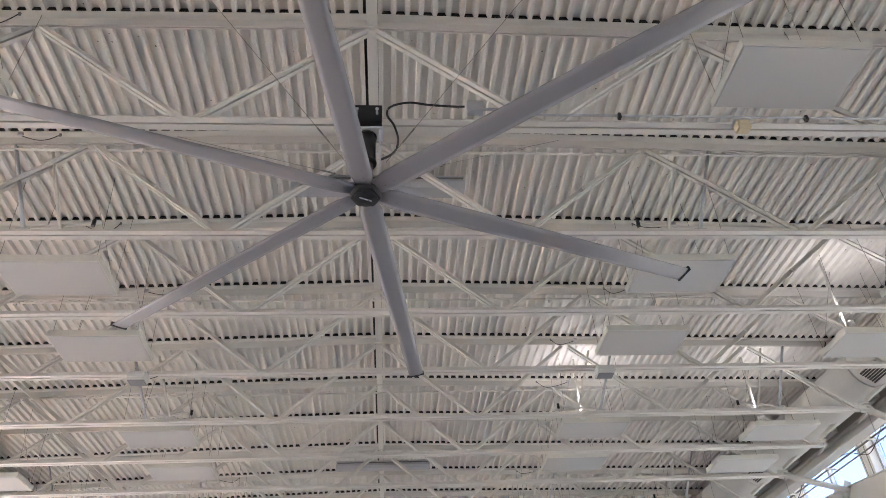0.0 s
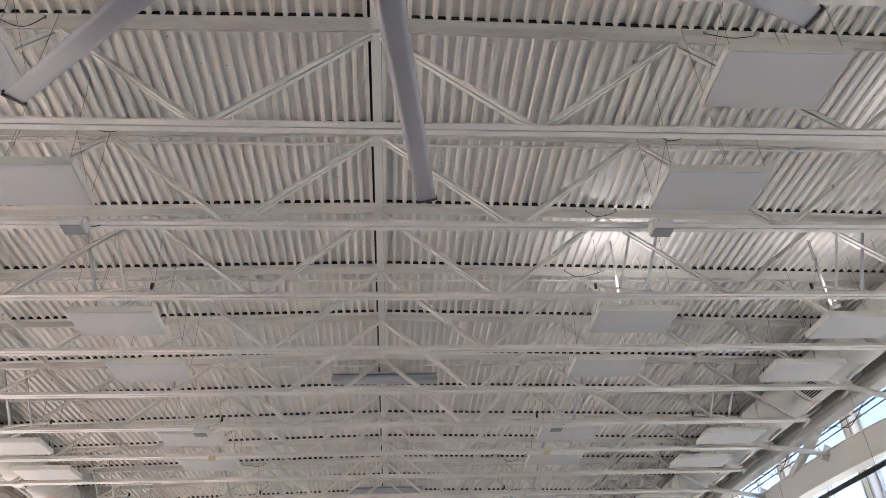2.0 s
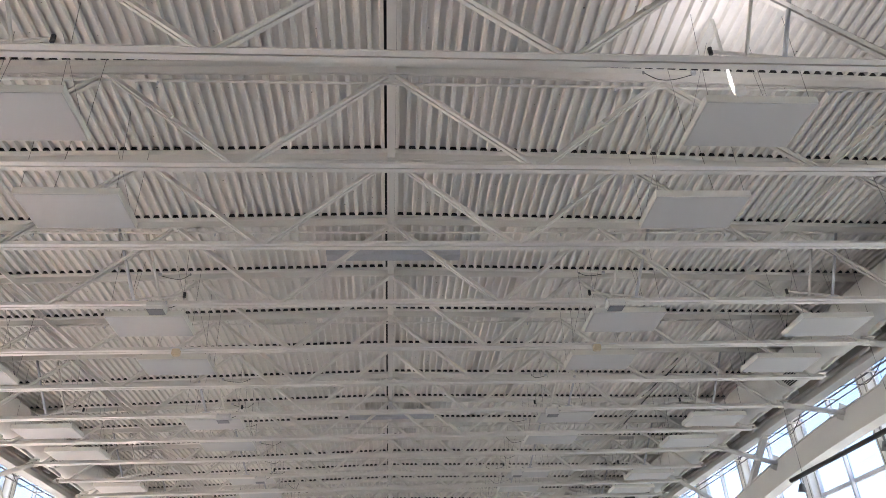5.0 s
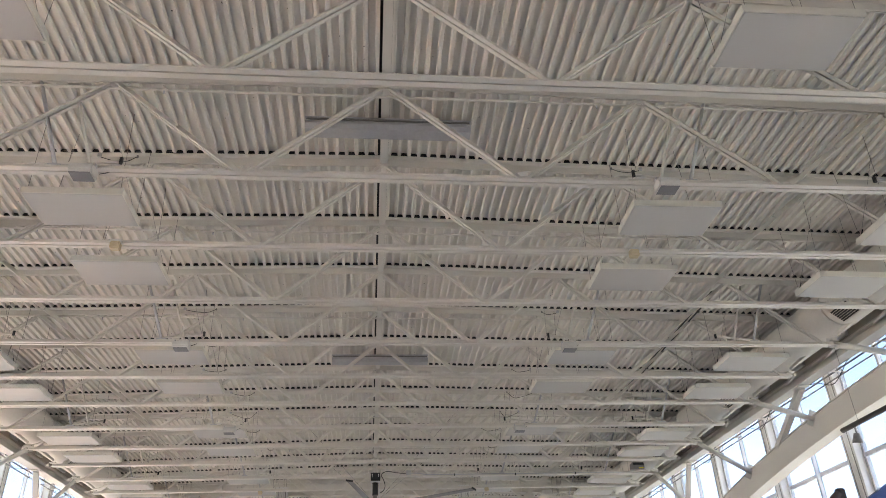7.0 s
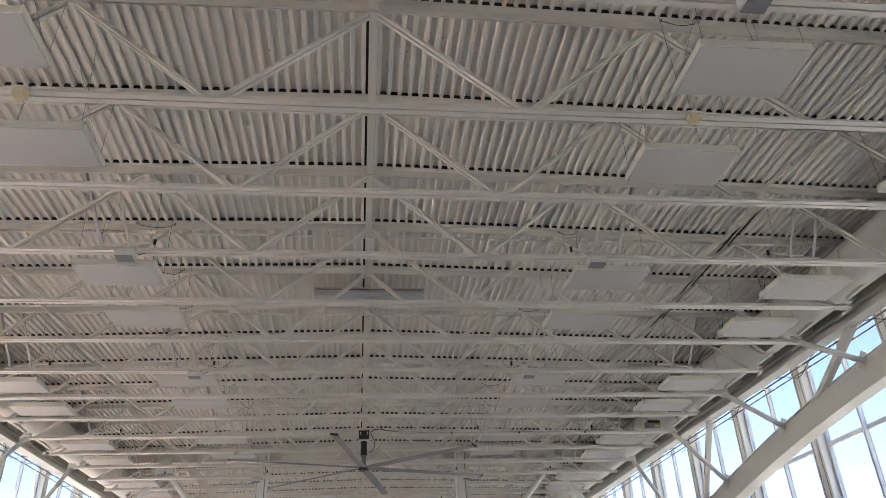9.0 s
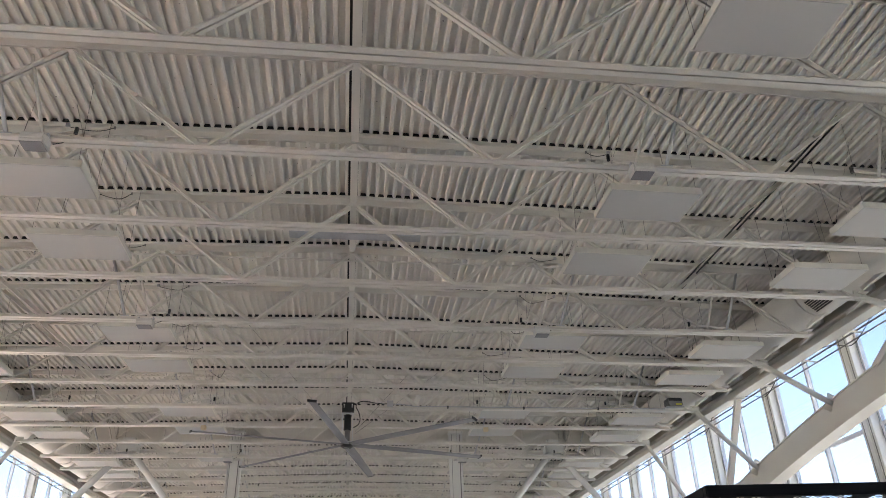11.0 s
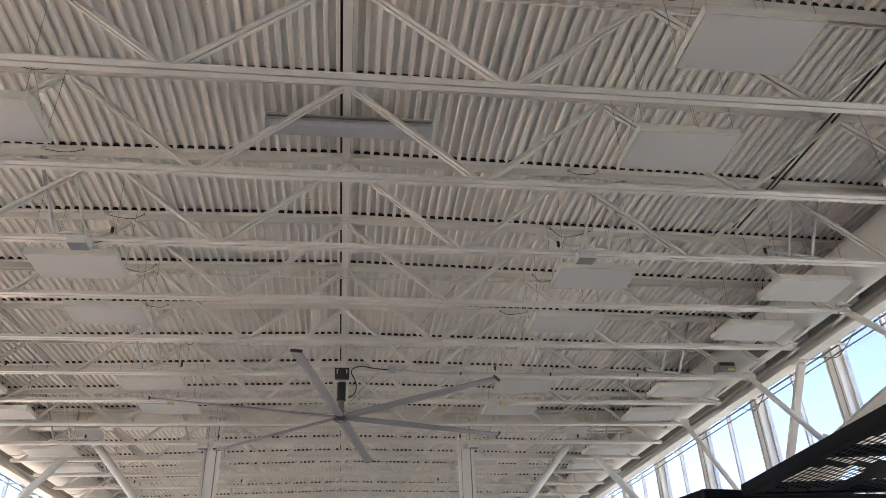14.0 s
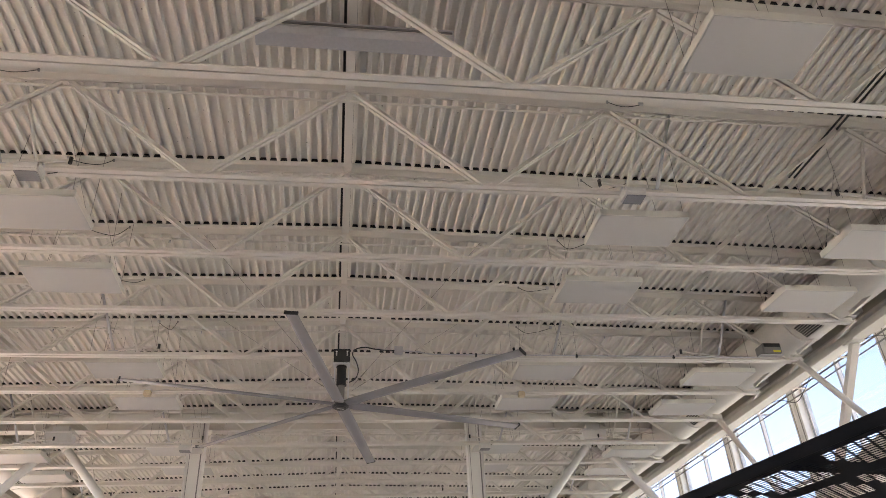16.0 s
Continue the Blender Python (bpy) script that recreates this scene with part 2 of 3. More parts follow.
for k in range(-4, 24, 3):
    for sign in (-1, 1):
        hanger_pipes(k, sign, 3.72, 0.5)
        hanger_pipes(k, sign, 7.2, 0.55)


# ---- acoustic panels ----
def acoustic_panel(drop):
    p = thing("acoustic_panel", (0, 0, 0), "pale grey fabric acoustic panel hung flat on thin wires", "acoustic panel", "acoustic panels")
    bm = bmesh.new()
    box(bm, -0.662, 0.662, -0.402, 0.402, 0, 0.1)
    bmesh.ops.bevel(bm, geom=bm.edges[:], offset=0.01, segments=2, affect="EDGES")
    part("board", bm, M_PANEL, p)
    bm = bmesh.new()
    for x0, x1, y0, y1 in ((-0.67, 0.67, -0.41, -0.398), (-0.67, 0.67, 0.398, 0.41), (-0.67, -0.658, -0.398, 0.398), (0.658, 0.67, -0.398, 0.398)):
        box(bm, x0, x1, y0, y1, 0.005, 0.104)
    part("edge_trim", bm, M_PANEL_EDGE, p, "cream edge trim")
    for sx in (-0.61, 0.61):
        for sy in (-0.36, 0.36):
            rod("hanging_wire", p, (sx, sy, 0.07), (sx * 0.96, sy * 1.25, drop), 0.0036, M_WIRE, 5)
            rod("wire_clip", p, (sx, sy, 0.07), (sx, sy, 0.13), 0.012, M_BLACK, 6)
        rod("side_wire", p, (sx, 0.36, 0.1), (sx * 0.45, -0.1, drop - 0.12), 0.003, M_WIRE, 5)
        rod("side_turnbuckle", p, (sx * 0.98, 0.35, 0.13), (sx * 0.92, 0.31, 0.24), 0.01, M_BLACK, 6)
    return p


inner = acoustic_panel(1.39)
inner.matrix_basis = pose(RX + 4.28, 9.4 - 5.475, 7.2)
outer = acoustic_panel(1.5)
outer.matrix_basis = pose(RX + 8.0, 9.27 - 5.475, 7.02)
jig = random.Random(4)
for n in range(-1, 7):
    for row in (0, 1):
        for sign in (-1, 1):
            for src, x, z, y0 in ((inner, 4.24, 7.2, 9.4), (outer, 8.0, 7.02, 9.27)):
                if n == -1 and row == 0 and sign == 1:
                    continue
                y = y0 + 5.475 * n + 1.89 * row
                copy_thing(src, pose(RX + 0.05 + sign * x + jig.uniform(-0.02, 0.02), y + jig.uniform(-0.03, 0.03), z, jig.uniform(-0.6, 0.6), jig.uniform(-0.5, 0.5), jig.uniform(-0.6, 0.6)))


# ---- ceiling fans ----
def blade_mesh():
    bm = bmesh.new()
    sections = []
    for x, chord in ((0.12, 0.15), (0.28, 0.225), (1.2, 0.235), (2.4, 0.215), (3.75, 0.19)):
        h = chord / 2
        prof = [(-h, 0.012), (-h * 0.6, 0.03), (0, 0.034), (h * 0.6, 0.022), (h, 0.0), (h * 0.5, -0.006), (-h * 0.5, -0.008), (-h * 0.95, -0.002)]
        tilt = radians(-9)
        sections.append([bm.verts.new((x, u * math.cos(tilt) - w * math.sin(tilt), u * math.sin(tilt) + w * math.cos(tilt) - 0.02 * (x / 3.75) ** 2)) for u, w in prof])
    for a, b in zip(sections, sections[1:]):
        for i in range(8):
            bm.faces.new((a[i], a[(i + 1) % 8], b[(i + 1) % 8], b[i])).smooth = True
    bm.faces.new(sections[0])
    bm.faces.new(sections[-1])
    return bm


def ceiling_fan(x, y, turn):
    f = thing("ceiling_fan", (x, y - 0.03, 6.07), "large grey six-blade ceiling fan on a drop frame under a joist", "ceiling fan", "ceiling fans")
    shared = mesh_of("blade", blade_mesh(), M_FAN)
    bm = bmesh.new()
    box(bm, 3.751, 3.775, -0.1, 0.1, -0.032, 0.018, Matrix.Rotation(radians(-9), 4, "X"))
    tip = mesh_of("tip_cap", bm, M_BLACK)
    for i in range(6):
        b = new("blade", shared)
        b.parent = f
        b.matrix_basis = Matrix.Rotation(radians(60 * i + turn), 4, "Z")
        c = new("tip_cap", tip)
        c.parent = b
        c["label"] = "black blade tip cap"
        for off in (0.22, 0.32):
            rod("bolt", b, (off, 0.02, -0.014), (off, 0.02, 0.03), 0.007, M_GREYBOX, 6)
    bm = bmesh.new()
    tube(bm, (0, 0, -0.06), (0, 0, 0.05), 0.155, 6)
    bmesh.ops.bevel(bm, geom=bm.edges[:], offset=0.012, segments=2, affect="EDGES")
    part("hub", bm, M_BLACK, f, "black hexagonal hub")
    rod("hub_cover", f, (0, 0, -0.075), (0, 0, -0.055), 0.11, M_BLACK, 24)
    bm = bmesh.new()
    for i, (a, b) in enumerate(((-0.065, -0.02), (-0.013, 0.026), (0.033, 0.065))):
        box(bm, a, b, -0.008, 0.008, -0.079, -0.0745, Matrix.Rotation(radians(25), 4, "Z"))
    part("hub_mark", bm, M_LETTER, f, "white mark on the hub")
    for sx in (-0.13, 0.13):
        block("side_plate", f, (sx - 0.012, -0.08, 0.06), (sx + 0.012, 0.08, 0.77), M_LETTER, 0.003, "white side plate")
    block("top_plate", f, (-0.16, -0.1, 0.77), (0.16, 0.1, 0.79), M_LETTER, 0.003)
    block("base_plate", f, (-0.16, -0.1, 0.05), (0.16, 0.1, 0.07), M_LETTER, 0.003)
    rod("motor", f, (0, 0, 0.36), (0, 0, 0.75), 0.088, M_BLACK, 20, "black motor")
    rod("gearbox", f, (0, 0, 0.07), (0, 0, 0.36), 0.065, M_GREYBOX, 16)
    for z in (0.37, 0.72):
        rod("cooling_ring", f, (0, 0, z), (0, 0, z + 0.02), 0.098, M_BLACK, 20)
    block("mount_plate", f, (-0.15, -0.15, 0.8), (0.15, -0.135, 1.04), M_BLACK, 0.004, "black mounting bracket")
    block("mount_shelf", f, (-0.15, -0.135, 0.8), (0.15, 0.14, 0.815), M_BLACK, 0.003)
    block("mount_lip", f, (-0.15, -0.135, 1.025), (0.15, -0.05, 1.04), M_BLACK, 0.003)
    for sx in (-0.1, 0.1):
        rod("mount_bolt", f, (sx, -0.16, 0.98), (sx, -0.145, 0.98), 0.018, M_LETTER, 8)
        block("bolt_slot", f, (sx - 0.012, -0.154, 0.9), (sx + 0.012, -0.149, 0.96), M_ZINC)
        rod("mount_bolt", f, (sx, -0.05, 0.79), (sx, -0.05, 0.8), 0.02, M_LETTER, 8)
    for sx in (-1, 1):
        for sy in (-1, 1):
            a = Vector((sx * 0.19, sy * 0.1, 0.3))
            b = Vector((sx * 2.55, sy * 1.83, 2.55))
            rod("guy_wire", f, a, b, 0.0035, M_WIRE, 5)
            d = (b - a).normalized()
            rod("turnbuckle", f, a + d * 0.25, a + d * 0.42, 0.009, M_WIRE, 6)
    cable("power_cable", f, [(0.12, 0, 0.42), (0.26, -0.02, 0.5), (0.31, -0.05, 0.64), (0.27, -0.1, 0.8), (0.2, -0.12, 0.93), (0.24, -0.14, 1.03), (0.42, -0.16, 1.07), (0.62, -0.17, 1.03), (0.86, -0.18, 1.0), (0.98, -0.18, 1.0)], 0.012, M_CABLE, "black power cable")
    return f


ceiling_fan(RX - 0.03, Y(-2), 21)
ceiling_fan(RX, Y(14), 19)


def conduit_run(k, x1):
    c = thing("conduit_run", (RX, Y(k), ZB), "grey junction box and steel conduit along a joist", "conduit", "conduit runs")
    block("junction_box", c, (0.98, -0.22, 0.02), (1.14, -0.13, 0.16), M_ZINC, 0.006, "grey junction box")
    cable("conduit", c, [(1.14, -0.17, 0.08), (1.4, -0.17, 0.07), (1.7, -0.15, 0.03), (2.2, -0.15, 0.03), (5.0, -0.15, 0.03), (x1, -0.15, 0.03)], 0.014, M_ZINC)
    for x in (2.55, 4.55, 6.55):
        block("conduit_clamp", c, (x - 0.016, -0.18, -0.02), (x + 0.016, -0.13, 0.05), M_BLACK, 0.004, "black conduit clamp")


conduit_run(-2, 9.0)
conduit_run(14, 8.4)


# ---- long grey fixtures by the ridge ----
def strip_fixture(k):
    y = Y(k) + 0.74
    s_ = thing("linear_fixture", (RX + 0.05, y, 8.33), "long grey metal trough fixture hung below the deck", "fixture", "trough fixtures")
    bm = bmesh.new()
    prof = [(-0.16, 0.1), (-0.16, 0.06), (-0.11, 0.0), (0.11, 0.0), (0.16, 0.06), (0.16, 0.1), (0.145, 0.1), (0.1, 0.015), (-0.1, 0.015), (-0.145, 0.1)]
    ends = [[bm.verts.new((x, u, w)) for u, w in prof] for x in (-1.21, 1.21)]
    for i in range(10):
        bm.faces.new((ends[0][i], ends[0][(i + 1) % 10], ends[1][(i + 1) % 10], ends[1][i]))
    bm.faces.new(ends[0]), bm.faces.new(ends[1][::-1])
    part("trough", bm, M_ZINC, s_)
    # Dark grey strip drawn in place of the shade between trough and deck.
    block("gap_shade_strip", s_, (-1.19, -0.168, 0.118), (1.19, -0.15, 0.14), M_GREYBOX)
    block("top_rail", s_, (-1.21, -0.165, 0.155), (1.21, -0.12, 0.175), M_ZINC)
    block("backing", s_, (-1.15, -0.1, 0.1), (1.15, 0.1, 0.16), M_ZINC)
    for x in (-0.75, 0.75):
        rod("hanging_rod", s_, (x, 0, 0.19), (x, 0, 0.36), 0.01, M_STEEL, 6)


for k in (-1, 5, 10):
    strip_fixture(k)


# ---- small boxes on the joists ----
def wall_speaker(k, sign):
    b = thing("loudspeaker", (RX + sign * 3.7, Y(k) - 0.13, ZB - 0.03), "small pale wedge loudspeaker clamped under a joist", "loudspeaker", "loudspeakers")
    bm = bmesh.new()
    sec = [(-0.09, -0.14), (0.1, -0.14), (0.1, 0.01), (-0.09, 0.01), (-0.13, -0.03), (-0.13, -0.1)]
    ends = [[bm.verts.new((x, u, w)) for u, w in sec] for x in (-0.14, 0.14)]
    for i in range(6):
        bm.faces.new((ends[0][i], ends[0][(i + 1) % 6], ends[1][(i + 1) % 6], ends[1][i]))
    bm.faces.new(ends[0]), bm.faces.new(ends[1][::-1])
    bmesh.ops.bevel(bm, geom=bm.edges[:], offset=0.015, segments=2, affect="EDGES")
    part("cabinet", bm, M_LAMPBOX, b)
    block("face", b, (-0.125, -0.115, -0.148), (0.125, 0.085, -0.141), M_MESH, 0.0, "grey mesh face")
    for x in (-0.13, 0.13):
        block("bracket", b, (x - 0.008, -0.03, 0.0), (x + 0.008, 0.03, 0.05), M_ZINC)
    cable("lead", b, [(0.15, 0.1, -0.02), (0.24, 0.14, 0.04), (0.3, 0.18, 0.12), (0.22, 0.2, 0.16)], 0.006, M_CABLE)


for k in (1, 5, 8, 11, 17):
    for sign in (-1, 1):
        wall_speaker(k, sign)


def sensor_box(k, sign):
    b = thing("sensor_box", (RX + sign * 3.86, Y(k) - 0.1, ZB - 0.02), "aged cream plastic detector box under a joist", "detector", "detector boxes")
    block("case", b, (-0.07, -0.06, -0.1), (0.07, 0.06, 0.02), M_AMBER, 0.015)
    block("plate", b, (-0.09, -0.07, 0.02), (0.09, 0.07, 0.035), M_LAMPBOX, 0.003)
    cable("lead", b, [(0.07, 0, 0.0), (0.2, 0, 0.02), (0.3, 0.02, 0.05), (0.4, 0.05, 0.06)], 0.008, M_LAMPBOX)


for k in (-2, 6, 15):
    for sign in (-1, 1):
        sensor_box(k, sign)

p = thing("projector", (RX + 8.72, Y(14) - 0.02, ZB + 0.1), "dark grey projector with a yellow label on a joist", "projector")
block("body", p, (-0.2, -0.16, 0.02), (0.2, 0.16, 0.24), M_GREYBOX, 0.02)
block("vent", p, (-0.18, -0.166, 0.15), (0.18, -0.156, 0.23), M_BLACK)
block("label_plate", p, (0.0, -0.166, 0.04), (0.16, -0.16, 0.08), M_LABEL, 0.0, "yellow label")
block("base_plate", p, (-0.25, -0.1, 0.0), (0.25, 0.1, 0.018), M_ZINC)

# black pipe pair under the deck
for dx in (0.0, 0.09):
    bm = bmesh.new()
    tube(bm, (RX + 7.1 + dx, 24.9, 8.36), (RX + 7.1 + dx, 31.3, 8.36), 0.016, 8)
    tagged(part("dark_pipe", bm, M_CABLE), "thin black pipe run under the roof deck", "pipe", "dark pipes")


# ---- ducts ----
def air_duct(sign):
    d = thing("air_duct", (RX + sign * 9.5, 0, 7.78), "large round off-white air duct along the eave", "air duct", "air ducts")
    y = Y_START + 0.4
    while y < Y_END - 2:
        bm = bmesh.new()
        tube(bm, (0, y, 0), (0, min(y + 2.7, Y_END - 0.5), 0), 0.46, 32, caps=False)
        part("duct_section", bm, M_DUCT, d)
        bm = bmesh.new()
        tube(bm, (0, y - 0.02, 0), (0, y + 0.02, 0), 0.472, 32)
        part("seam_ring", bm, M_DUCT, d)
        y += 2.745
    for n in range(-4, 7):
        g = Matrix.Translation((0, 29.3 + 5.49 * n, 0)) @ Matrix.Rotation(radians(sign * 40), 4, "Y")
        bm = bmesh.new()
        box(bm, -0.17, 0.17, -0.3, 0.3, -0.505, -0.45, g)
        frame_ob = part("grille_frame", bm, M_DUCT, d)
        for i in range(7):
            bm = bmesh.new()
            x = -0.135 + i * 0.045
            box(bm, x - 0.018, x + 0.012, -0.27, 0.27, -0.513, -0.506, g)
            part("grille_slat", bm, M_GRILLE, frame_ob, "dark grille slat")


air_duct(-1)
air_duct(1)


# ---- eaves, arches and window walls ----
def arch_top(y):
    return 6.95 - 0.0078 * (y - 22.5) ** 2


def arch(sign):
    a = thing("arch_girder", (RX + sign * 10.92, 0, 0), "off-white painted curved steel box girder along the windows", "girder", "arch girders")
    n = 56
    y0, y1 = -7.0, 51.6
    for name, u0, u1, t0, t1 in (("web_box", -0.15, 0.15, -0.6, -0.03), ("top_flange", -0.19, 0.19, -0.03, 0.0), ("bottom_flange", -0.19, 0.19, -0.63, -0.6)):
        bm = bmesh.new()
        rings = []
        for i in range(n + 1):
            y = y0 + (y1 - y0) * i / n
            slope = -0.0156 * (y - 22.5)
            c = math.sqrt(1 + slope * slope)
            rings.append([bm.verts.new((u, y - slope * t / c, arch_top(y) + t / c)) for u, t in ((u0, t0), (u1, t0), (u1, t1), (u0, t1))])
        for r0, r1 in zip(rings, rings[1:]):
            for i in range(4):
                bm.faces.new((r0[i], r0[(i + 1) % 4], r1[(i + 1) % 4], r1[i]))
        bm.faces.new(rings[0]), bm.faces.new(rings[-1][::-1])
        part(name, bm, M_STEEL, a)


def braces(sign):
    for k in range(-4, 18, 2):
        y, z = Y(k), arch_top(Y(k)) - 0.1
        b = thing("eave_brace", (RX, y, 0), "off-white tubular brace from joist end to arch girder", "brace", "eave braces")
        rod("tube", b, (sign * 9.3, 0, 7.03), (sign * 10.74, 0, z), 0.066, M_STEEL, 12)
        bm = bmesh.new()
        bar(bm, (sign * 10.62, 0, z + 0.06), (sign * 10.76, 0, z - 0.01), 0.02, 0.42)
        part("gusset", bm, M_STEEL, b)
        block("end_plate", b, (sign * 9.3 - 0.12, -0.01, 6.96), (sign * 9.3 + 0.12, 0.012, 7.16), M_STEEL)
    for k in range(-2, 17, 4):
        y = Y(k) - 0.55
        y2 = y + 2.65
        b = thing("eave_strut", (RX, 0, 0), "off-white steel strut between eave beam and arch girder", "strut", "eave struts")
        bm = bmesh.new()
        bar(bm, (sign * 10.3, y, 7.2), (sign * 10.86, y2, arch_top(y2) - 0.02), 0.15, 0.15)
        part("strut_tube", bm, M_STEEL, b)
        block("head_plate", b, (sign * 10.3 - 0.14, y - 0.16, 7.19), (sign * 10.3 + 0.14, y + 0.16, 7.215), M_STEEL)


def eave(sign):
    side = "east" if sign > 0 else "west"
    bm = bmesh.new()
    x0, x1 = sorted((RX + sign * 10.14, RX + sign * 10.42))
    box(bm, x0, x1, Y_START, Y_END, 7.22, 7.27)
    x0, x1 = sorted((RX + sign * 10.26, RX + sign * 10.3))
    box(bm, x0, x1, Y_START, Y_END, 7.27, 7.44)
    x0, x1 = sorted((RX + sign * 10.14, RX + sign * 10.42))
    box(bm, x0, x1, Y_START, Y_END, 7.44, 7.48)
    tagged(part("eave_beam_" + side, bm, M_STEEL), "off-white painted eave beam", "beam", kind="structure")
    bm = bmesh.new()
    x0, x1 = sorted((RX + sign * 10.2, RX + sign * 10.4))
    box(bm, x0, x1, Y_START, Y_END, 7.483, zdeck(RX + HALF) + 0.05)
    tagged(part("eave_wall_" + side, bm, M_TAN), "painted wall strip above the eave beam", "wall", kind="structure")
    bm = bmesh.new()
    x0, x1 = sorted((RX + sign * 10.42, RX + sign * 11.9))
    box(bm, x0, x1, Y_START, Y_END, 8.15, 8.3)
    tagged(part("soffit_" + side, bm, M_DUCT), "painted soffit over the window wall", "ceiling", kind="structure")
    pipes = thing("eave_pipes", (RX, 0, 0), "thin pipes clipped along the eave beam", "pipe", "eave pipes")
    for x, z, r, m in ((10.5, 7.28, 0.035, M_STEEL), (10.72, 7.3, 0.022, M_GREYBOX), (10.82, 7.2, 0.018, M_GREYBOX)):
        rod("pipe", pipes, (sign * x, Y_START + 0.1, z), (sign * x, Y_END - 0.1, z), r, m, 8)
    for k in range(-8, 27, 1):
        bm = bmesh.new()
        bar(bm, (sign * 10.4, Y(k) + 0.3, 7.26), (sign * 10.95, Y(k) + 0.3, 7.24), 0.03, 0.03)
        part("pipe_bracket", bm, M_STEEL, pipes)


def eave_clutter(sign):
    pick = random.Random(21 + sign)
    for k in range(-5, 16):
        b = thing("kicker_angle", (RX, Y(k), 0), "cream steel angle from a joist end up to the eave wall", "brace", "kicker angles")
        bm = bmesh.new()
        bar(bm, (sign * 9.32, -0.06, 7.14), (sign * 10.14, -1.55, 7.82), 0.07, 0.008)
        bar(bm, (sign * 9.3, -0.08, 7.17), (sign * 10.12, -1.57, 7.85), 0.008, 0.07)
        part("angle", bm, M_STEEL, b)
        bm = bmesh.new()
        bar(bm, (sign * 9.5, 0.1, 7.1), (sign * 10.18, 1.6, 7.42), 0.05, 0.05)
        part("lower_angle", bm, M_STEEL, b)
        block("foot_plate", b, (sign * 9.32 - 0.09, -0.1, 7.1), (sign * 9.32 + 0.09, 0.04, 7.115), M_STEEL)
        e = thing("wall_plate", (RX + sign * 10.16, Y(k + 0.5), 7.62), "cream sheet metal cover plate on the eave wall", "cover plate", "wall plates")
        length = pick.uniform(0.4, 0.75)
        block("plate", e, (-0.036, -length / 2, -0.07), (0.036, length / 2, 0.07), M_WHITE, 0.006)
        for y in (-0.15, 0.15):
            block("screw", e, (-sign * 0.04 - 0.006, y - 0.012, -0.012), (-sign * 0.04 + 0.006, y + 0.012, 0.012), M_GREYBOX)
        if k % 2:
            d = thing("drop_cable", (RX + sign * 10.35, Y(k) + 0.4, 7.3), "thin dark cable looping along the eave beam", "cable", "drop cables")
            sag = pick.uniform(0.1, 0.25)
            cable("cable", d, [(sign * 0.1, -0.9, -0.06), (sign * 0.18, -0.5, -0.1 - sag * 0.4), (sign * 0.2, 0.0, -0.1 - sag), (sign * 0.15, 0.5, -0.12), (sign * 0.1, 0.9, -0.05)], 0.01, M_CABLE)
            block("saddle_clip", d, (sign * 0.1 - 0.03, -0.93, -0.09), (sign * 0.1 + 0.03, -0.87, -0.02), M_GREYBOX)


def window_wall(sign):
    side = "1" if sign > 0 else "2"
    w = thing("window_" + side, (RX + sign * 11.6, 0, 0), "tall glazed wall with white columns and slim frames", "window", kind="structure")
    bm = bmesh.new()
    box(bm, -0.18, 0.18, -0.19, 0.19, FLOOR, 8.15)
    box(bm, -sign * 0.18 - 0.02, -sign * 0.18 + 0.02, -0.06, 0.06, FLOOR, 8.14)
    bmesh.ops.bevel(bm, geom=bm.edges[:], offset=0.01, segments=1, affect="EDGES")
    col = mesh_of("column", bm, M_WHITE)
    bm = bmesh.new()
    box(bm, -0.05, 0.05, -0.03, 0.03, FLOOR, 8.14)
    jamb = mesh_of("jamb", bm, M_ALU)
    bm = bmesh.new()
    box(bm, -sign * 0.183 - 0.003, -sign * 0.183 + 0.003, -0.012, 0.012, FLOOR, 8.13)
    groove = mesh_of("groove", bm, M_GREYBOX)
    bm = bmesh.new()
    box(bm, -0.06, 0.06, -0.035, 0.035, FLOOR, 8.15)
    mul = mesh_of("mullion", bm, M_ALU)
    rows = (1.2, 3.45, 5.64, 8.15)
    meshes = {}
    for z in rows[:-1]:
        bm = bmesh.new()
        box(bm, -0.05, 0.05, -0.915, 0.915, z - 0.05, z + 0.05)
        meshes[z] = mesh_of("transom", bm, M_ALU)
    panes = []
    for a, b in zip(rows, rows[1:]):
        bm = bmesh.new()
        vs = [bm.verts.new((0, y, z)) for y, z in ((-0.88, a + 0.05), (0.88, a + 0.05), (0.88, b - 0.02), (-0.88, b - 0.02))]
        bm.faces.new(vs)
        panes.append(mesh_of("pane", bm, M_GLASS))
    for k in range(-10, 29):
        c = new("column" if k % 2 == 0 else "mullion", col if k % 2 == 0 else mul)
        c.parent, c.location = w, (0, Y(k), 0)
        if k % 2 == 0:
            for dy in (-0.245, 0.245):
                q = new("jamb", jamb)
                q.parent, q.location = w, (sign * 0.06, Y(k) + dy, 0)
            for dy in (-0.11, 0.11):
                q = new("groove", groove)
                q.parent, q.location = w, (0, Y(k) + dy, 0)
        if k == 28:
            break
        for z in rows[:-1]:
            t = new("transom", meshes[z])
            t.parent, t.location = w, (sign * 0.07, Y(k + 0.5), 0)
        for me in panes:
            g = new("pane", me)
            g.parent, g.location = w, (sign * 0.02, Y(k + 0.5), 0)
            g.visible_shadow = False
    bm = bmesh.new()
    box(bm, -0.15, 0.15, Y_START, Y_END, FLOOR, 1.15)
    part("sill_wall", bm, M_WHITE, w)


